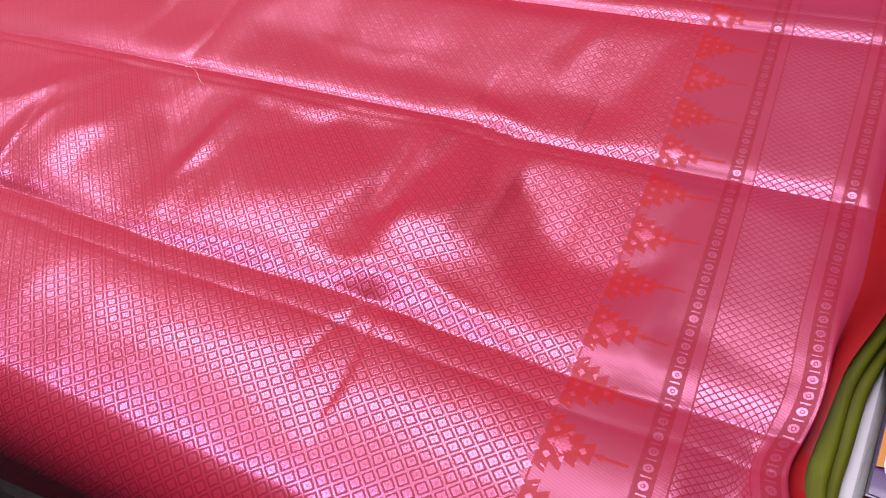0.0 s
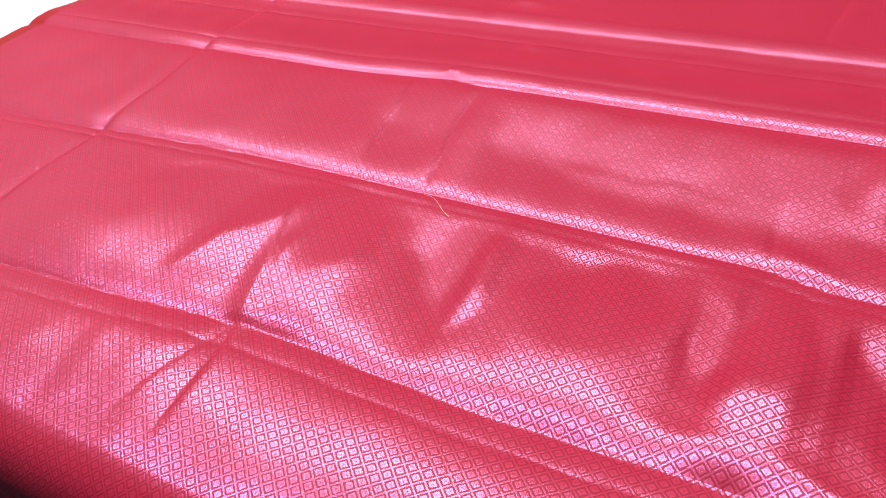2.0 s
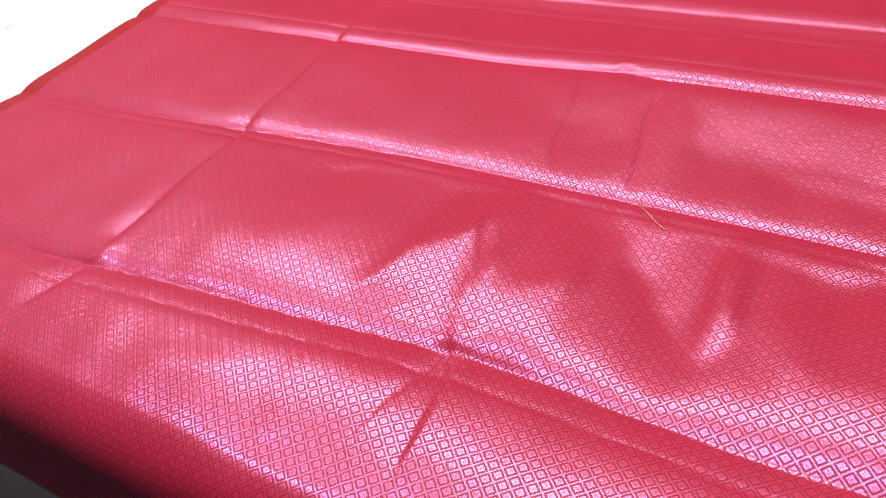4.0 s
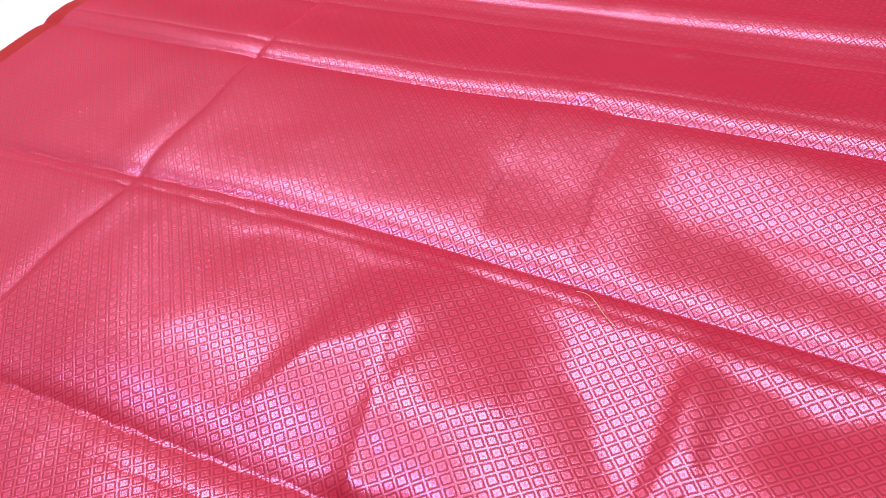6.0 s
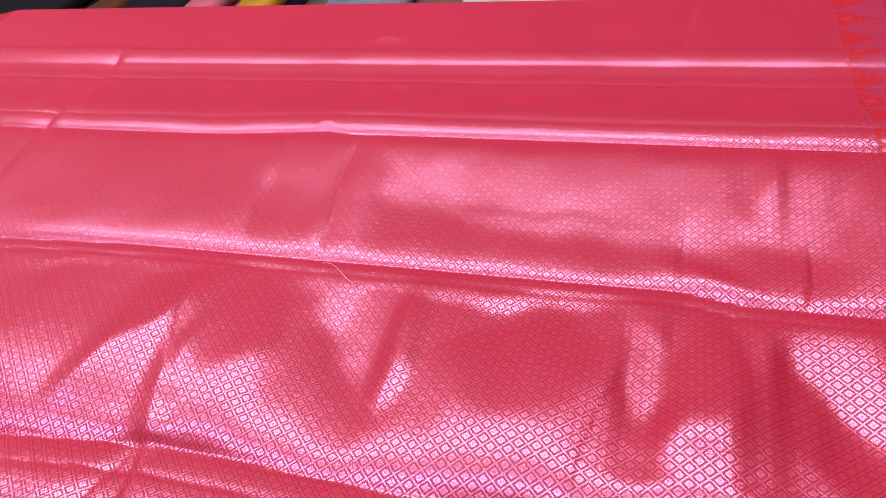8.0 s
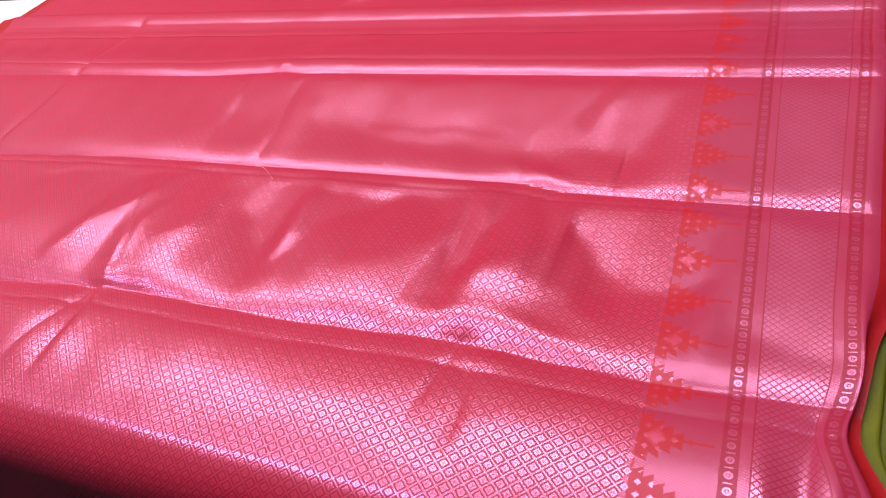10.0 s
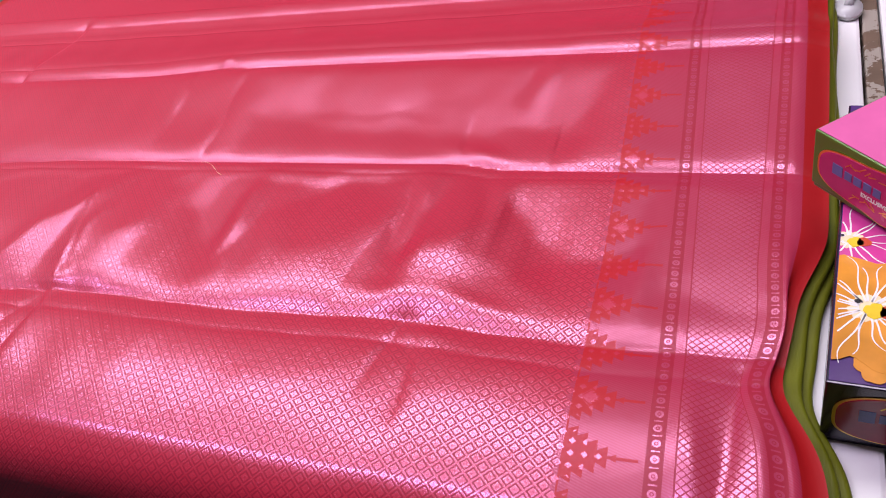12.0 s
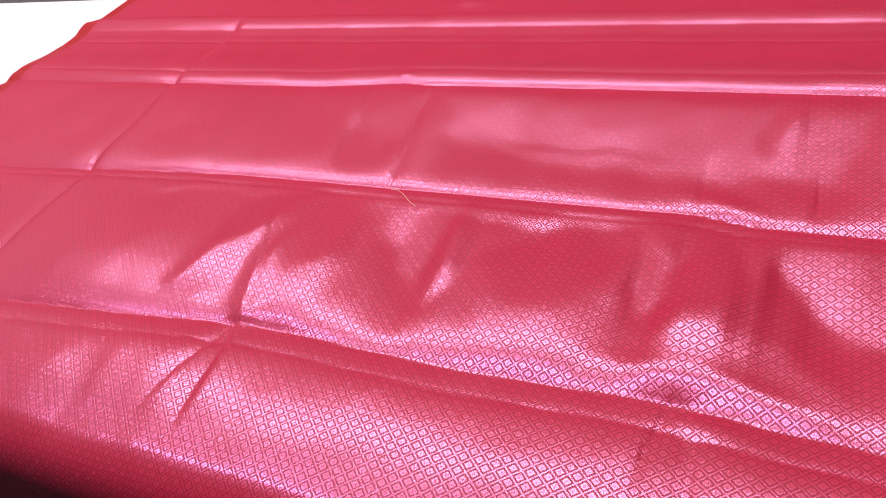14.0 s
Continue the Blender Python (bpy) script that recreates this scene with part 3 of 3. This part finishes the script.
def fold_sheet(place, parent):
    aa = np.concatenate([np.linspace(0, 0.5, 6), np.linspace(0.53, 0.8, 12), np.linspace(0.85, 1, 4)])
    vv = np.linspace(-0.12, 0.80, 180)
    A, V = np.meshgrid(aa, vv)
    co = np.stack(place(A, V), -1).reshape(-1, 3)
    i = np.arange(A.size).reshape(A.shape)
    quads = np.stack([i[:-1, :-1], i[:-1, 1:], i[1:, 1:], i[1:, :-1]], -1).reshape(-1, 4)
    me = bpy.data.meshes.new("fold")
    me.from_pydata(co.tolist(), [], quads.tolist())
    me.materials.append(M_GREEN)
    me.polygons.foreach_set("use_smooth", [True] * len(me.polygons))
    ob = new("fold", me)
    ob.parent = parent


green_saree()


# ---- the saree boxes ----
def petal_flower(cx, cy, radius, lobes, seed):
    rnd = random.Random(seed)
    pts = []
    for i in range(64):
        a = 2 * math.pi * i / 64
        r = radius * (0.80 + 0.20 * abs(math.cos(a * lobes / 2 + 0.4)) + 0.03 * math.sin(a * 9 + seed) + rnd.uniform(-0.015, 0.015))
        pts.append((cx + r * math.cos(a), cy + r * math.sin(a)))
    return pts


def clip_outline(pts, x0, x1, y0, y1):
    return [(min(max(x, x0), x1), min(max(y, y0), y1)) for x, y in pts]


def filaments(bm, cx, cy, r0, r1, count, seed, z, x0, x1, y0, y1, width=0.00048):
    """Wavy printed lines running out from a flower's heart."""
    rnd = random.Random(seed)
    for i in range(count):
        a = 2 * math.pi * i / count + rnd.uniform(-0.12, 0.12)
        far = r1 * rnd.uniform(0.75, 1.1)
        ph, amp = rnd.uniform(0, 6), rnd.uniform(0.06, 0.16)
        prev = None
        for k in range(13):
            f = k / 12
            r = r0 + (far - r0) * f
            b = a + amp * math.sin(f * 5 + ph) * f
            x, y = cx + r * math.cos(b), cy + r * math.sin(b)
            if not (x0 < x < x1 and y0 < y < y1):
                break
            w = width * (1.25 - 0.8 * f)
            n = (-math.sin(b) * w, math.cos(b) * w)
            pair = (bm.verts.new((x + n[0], y + n[1], z)), bm.verts.new((x - n[0], y - n[1], z)))
            if prev:
                bm.faces.new((prev[1], pair[1], pair[0], prev[0]))
            prev = pair


def text_mesh(body, size, bold=0.0):
    cu = bpy.data.curves.new("lettering", "FONT")
    cu.body, cu.size, cu.align_x, cu.align_y, cu.extrude, cu.offset = body, size, "CENTER", "CENTER", 0.0001, bold
    ob = bpy.data.objects.new("lettering", cu)
    scene.collection.objects.link(ob)
    me = bpy.data.meshes.new_from_object(ob.evaluated_get(bpy.context.evaluated_depsgraph_get()))
    bpy.data.objects.remove(ob)
    me.name = "lettering"
    return me


def label_plate(parent, x, z, w, h, plate):
    """A lobed label on the front face (local y = 0, facing -y)."""
    pts = []
    for i in range(72):
        a = 2 * math.pi * i / 72
        c, s = math.cos(a), math.sin(a)
        q = 1 / (abs(c) ** 3.2 + abs(s) ** 3.2) ** (1 / 3.2)
        bulge = 1 + 0.14 * max(0, 1 - abs(math.atan2(c, abs(s))) / 0.28)
        pts.append((w / 2 * q * c, h / 2 * q * s * bulge))
    turn = pose(x, -0.0002, z, 90, 0, 0)
    rim = part("label_rim", slab([(px * 1.035, py * 1.06) for px, py in pts], 0, 0.0004), M_GOLD, parent, "gold-edged label rim")
    rim.matrix_local = turn
    face = part("label", slab(pts, 0.0004, 0.0008), plate, parent, "printed label with lettering")
    face.matrix_local = turn
    rnd = random.Random(5)
    scroll = bmesh.new()
    for side in (1, -1):
        for i in range(14):
            bx, by = rnd.uniform(-0.30, 0.30) * w * (1 - 0.3 * rnd.random()), side * h * (0.33 + rnd.uniform(-0.05, 0.07) )
            m = Matrix.Translation((bx, by, 0.0008)) @ Matrix.Rotation(rnd.uniform(-0.9, 0.9), 4, "Z") @ Matrix.Diagonal((w * 0.055, h * 0.022, 0.0003, 1))
            bmesh.ops.create_cube(scroll, size=1, matrix=m)
    part("scrollwork", scroll, M_GOLD, face, "gold scroll ornament")
    bars = bmesh.new()
    bx = -0.40 * w
    for i, f in enumerate((0.10, 0.07, 0.075, 0.075, 0.07, 0.0, 0.09, 0.07, 0.075, 0.075)):
        if f:
            bmesh.ops.create_cube(bars, size=1, matrix=Matrix.Translation((bx + f * w / 2, h * 0.07 + (0.01 * h if i in (0, 6) else 0), 0.00095)) @ Matrix.Diagonal((f * w * 0.78, h * (0.24 if i in (0, 6) else 0.18), 0.0003, 1)))
        bx += f * w * 1.0 if f else 0.04 * w
    part("wordmark", bars, M_BLUEINK, face, "blue-grey bars of a wordmark")
    me = text_mesh("EXCLUSIVE SAREES", h * 0.125, 0.00012)
    me.materials.append(M_WHITEINK)
    ob = new("lettering", me)
    ob.parent = face
    ob.matrix_local = pose(0.01 * w, -0.15 * h, 0.00095)
    tagged(ob, "white printed words EXCLUSIVE SAREES")


def saree_box(at, turn, size, side, lid, label, plate):
    w, d, h = size
    t = thing("saree_box", at, label, "box", "saree boxes beside the cloth", turn=turn)
    part("tray", box(w - 0.002, d - 0.002, h - 0.004, (w / 2, d / 2, 0.0), 0.0008), side, t)
    part("lid", box(w, d, h * 0.93, (w / 2, d / 2, h * 0.07), 0.0010), side, t)
    part("lid_sheet", slab([(0.0012, 0.0012), (w - 0.0012, 0.0012), (w - 0.0012, d - 0.0012), (0.0012, d - 0.0012)], h + 0.0001, h + 0.0005), lid, t, "glossy printed lid")
    label_plate(t, 0.052, h * 0.50, 0.092, h * 0.74, plate)
    return t


def box_print(t, w, d, h):
    """Orange and magenta flowers printed on the purple lid."""
    z = h + 0.0007
    lim = (0.0015, w - 0.0015, 0.0015, d - 0.0015)
    pinkf = part("magenta_flower", slab(clip_outline(petal_flower(0.004, 0.104, 0.036, 5, 3), *lim), z, z + 0.0003), M_MAGENTA, t, "magenta printed flower")
    orange = part("orange_flower", slab(clip_outline(petal_flower(0.016, 0.050, 0.042, 6, 8), *lim), z + 0.0003, z + 0.0006), M_ORANGE, t, "orange printed flower")
    part("petal", slab(clip_outline(petal_flower(0.022, 0.013, 0.011, 4, 2), *lim), z + 0.0002, z + 0.0005), M_ORANGE, orange)
    for owner, cx, cy, r, seed, zz, n in ((pinkf, 0.006, 0.103, 0.028, 4, z + 0.0005, 17), (orange, 0.017, 0.051, 0.038, 9, z + 0.0008, 26)):
        bm = bmesh.new()
        filaments(bm, cx, cy, r * 0.12, r, n, seed, zz, *lim)
        part("filaments", bm, M_WHITEINK, owner, "white printed filaments")
        part("heart", slab(clip_outline(petal_flower(cx, cy, r * 0.27, 11, seed), *lim), zz - 0.00025, zz - 0.0001), M_CREAM, owner, "pale flower heart")
        part("stamen", slab(clip_outline(petal_flower(cx + 0.003, cy - 0.002, r * 0.15, 4, seed + 1), *lim), zz, zz + 0.0002), M_YELLOW, owner, "yellow stamen")
        part("stigma", slab(clip_outline(petal_flower(cx + r * 0.26, cy - r * 0.06, r * 0.14, 3, seed + 2), *lim), zz, zz + 0.0002), M_RUST, owner, "rust-red stigma")
        part("anther", slab(clip_outline(petal_flower(cx - r * 0.14, cy + r * 0.10, r * 0.04, 2, seed + 3), *lim), zz + 0.0001, zz + 0.0003), M_BLACK, owner, "black anther")


low = saree_box((0.0395, 0.195, TOP), -3.5, (0.29, 0.24, 0.047), M_DARKCARD, M_PURPLE, "purple card saree box printed with orange and magenta flowers", M_PLATE)
box_print(low, 0.29, 0.24, 0.047)
upper = saree_box((0.0315, 0.345, TOP + 0.0492), -47, (0.29, 0.24, 0.040), M_LEAF, M_PINK, "green card saree box with pink lid, lying on another box", M_PLATE_PINK)


def upper_print(t, h):
    z = h + 0.0007
    out = [(0.05 + 0.20 * k / 20, 0.075 - 0.022 * math.sin(k / 20 * 3.0) + 0.035 * k / 20) for k in range(21)]
    white = out + [(0.25, 0.2), (0.05, 0.2)]
    edge = [(x - 0.003, y - 0.005) for x, y in out] + [(0.254, 0.204), (0.046, 0.204)]
    part("black_outline", slab(edge, z, z + 0.0002), M_BLACK, t, "black printed outline")
    part("white_petal", slab(white, z + 0.0002, z + 0.0004), M_WHITEINK, t, "white printed petal")
    pts = [(0.075 + 0.045 * math.cos(a), 0.045 + 0.010 * math.sin(a)) for a in [k * math.pi / 12 for k in range(2, 19)]]
    part("swirl", tube([(x, y, z) for x, y in pts], lambda f: 0.0016 * (0.3 + math.sin(f * math.pi)), 8), M_WHITEINK, t, "white printed swirl")


upper_print(upper, 0.040)
third = saree_box((0.135, 0.565, TOP), -30, (0.27, 0.15, 0.045), M_PINK, M_PINK, "pink card saree box standing behind the others", M_PLATE_PINK)


# ---- small things on the table ----
def brass_pot():
    t = thing("brass_pot", (-1.44, 0.66, TOP), "small brass pot on a pale glass saucer", "pot")
    prof = [(0.022, 0.008), (0.034, 0.013), (0.042, 0.025), (0.043, 0.038), (0.036, 0.052), (0.028, 0.058), (0.030, 0.064), (0.033, 0.068), (0.029, 0.068), (0.025, 0.060)]
    def lathe(prof, n=40):
        bm = bmesh.new()
        rings = [[bm.verts.new((r * math.cos(2 * math.pi * k / n), r * math.sin(2 * math.pi * k / n), z)) for k in range(n)] for r, z in prof]
        for a, b in zip(rings, rings[1:]):
            for k in range(n):
                bm.faces.new((a[k], a[(k + 1) % n], b[(k + 1) % n], b[k]))
        bm.faces.new(rings[0][::-1])
        return bm
    part("vessel", lathe(prof), M_BRASS, t, "", True)
    part("saucer", lathe([(0.02, 0.0), (0.05, 0.003), (0.058, 0.008), (0.056, 0.009), (0.03, 0.006), (0.001, 0.006)]), M_GREYPL, t, "pale saucer", True)


brass_pot()


def clip_tool():
    t = thing("plastic_clip", (0.055, 0.655, TOP), "grey plastic clip lying on the table", "clip")
    body = slab([(0.006 + 0.012 * math.cos(a), 0.018 * math.sin(a)) for a in [k * math.pi / 10 for k in range(20)]], 0.0, 0.007)
    bmesh.ops.bevel(body, geom=body.edges[:], offset=0.0015, segments=2, affect="EDGES")
    part("jaw", body, M_GREYPL, t, "", True)
    part("lever", tube([(0.006, 0.0, 0.007), (0.012, 0.03, 0.011), (0.016, 0.06, 0.012)], 0.004, 10), M_GREYPL, t, "", True)


clip_tool()


def loose_thread():
    t = thing("loose_thread", (-0.452, 0.392, Z0 + 0.0006), "short pale loose thread lying on the silk", "thread")
    pts = [(0.028 * (f - 0.5), -0.010 * f + 0.003 * math.sin(f * 5), 0.0006 * math.sin(f * 9) - 0.001 + 0.004 * (1 - f)) for f in [k / 14 for k in range(15)]]
    part("fibre", tube(pts, 0.00014, 6), M_CREAM, t)


loose_thread()


# ---- behind the table: a low bench with garments ----
def folded_stack(at, w, d, colours, label, name="garment_stack"):
    t = thing(name, at, label, "clothes", "garments on the low bench")
    z = 0.0
    rnd = random.Random(int(abs(at[0]) * 1000))
    for i, m in enumerate(colours):
        h = 0.035 + rnd.uniform(0, 0.015)
        bm = box(w * rnd.uniform(0.92, 1.0), d, h, (rnd.uniform(-0.01, 0.01), 0, z), h * 0.42)
        bmesh.ops.subdivide_edges(bm, edges=[e for e in bm.edges if e.calc_length() > 0.08], cuts=6, use_grid_fill=True)
        for v in bm.verts:
            v.co.z += 0.005 * noise.noise(v.co * 14 + Vector((i * 3, at[0] * 9, 0)))
            v.co.y += 0.006 * noise.noise(v.co * 11 + Vector((5, i, at[0] * 7)))
        part("garment", bm, m, t, "", True)
        z += h
    return t


def bench():
    t = thing("bench", (0, 0, 0), "low dark wooden bench behind the table", "bench")
    part("seat", box(3.6, 0.9, 0.03, (-0.4, 1.75, 0.27), 0.004), M_DARK, t)
    for x in (-2.1, 1.3):
        for y in (1.36, 2.14):
            part("leg", box(0.05, 0.05, 0.27, (x, y, 0), 0.004), M_EDGE, t)


bench()
C_BLACK, C_NAVY = weave("black_cotton", (0.008, 0.007, 0.012)), weave("navy_silk", (0.01, 0.014, 0.06), 0.4)
C_BROWN, C_GOLD = weave("brown_silk", (0.10, 0.035, 0.015), 0.4), weave("gold_silk", (0.48, 0.26, 0.02), 0.4)
C_ROSE, C_WINE = weave("rose_cotton", (0.50, 0.12, 0.16)), weave("wine_silk", (0.16, 0.008, 0.02), 0.4)
C_PALE, C_SLATE = weave("pale_cotton", (0.50, 0.52, 0.46)), weave("slate_cotton", (0.20, 0.22, 0.28))
for x, y, w, d, ms, label in (
        (-2.08, 1.74, 0.40, 0.30, (C_BLACK, C_BLACK), "stack of folded black garments"),
        (-1.74, 1.76, 0.10, 0.28, (C_BLACK, C_BROWN), "folded black and brown garments"),
        (-1.585, 1.76, 0.20, 0.30, (C_NAVY, C_BLACK), "folded navy and black garments"),
        (-1.43, 1.74, 0.09, 0.26, (C_ROSE, C_ROSE), "folded rose-pink cotton garment"),
        (-1.29, 1.74, 0.10, 0.28, (C_NAVY, C_GOLD), "folded navy and gold garments"),
        (-1.04, 1.76, 0.22, 0.34, (C_SLATE,), "folded slate-blue cotton cloth"),
        (-0.52, 1.80, 0.60, 0.45, (C_PALE,), "spread pale grey-green cloth"),
        (-0.13, 1.76, 0.18, 0.30, (C_SLATE, C_BLACK), "folded grey and black garments"),
        (0.06, 1.74, 0.18, 0.30, (C_GOLD, C_GOLD), "folded golden-yellow silk garments"),
        (0.27, 1.74, 0.20, 0.30, (C_WINE, C_WINE), "folded wine-red silk garments")):
    folded_stack((x, y, 0.30), w, d, ms, label)
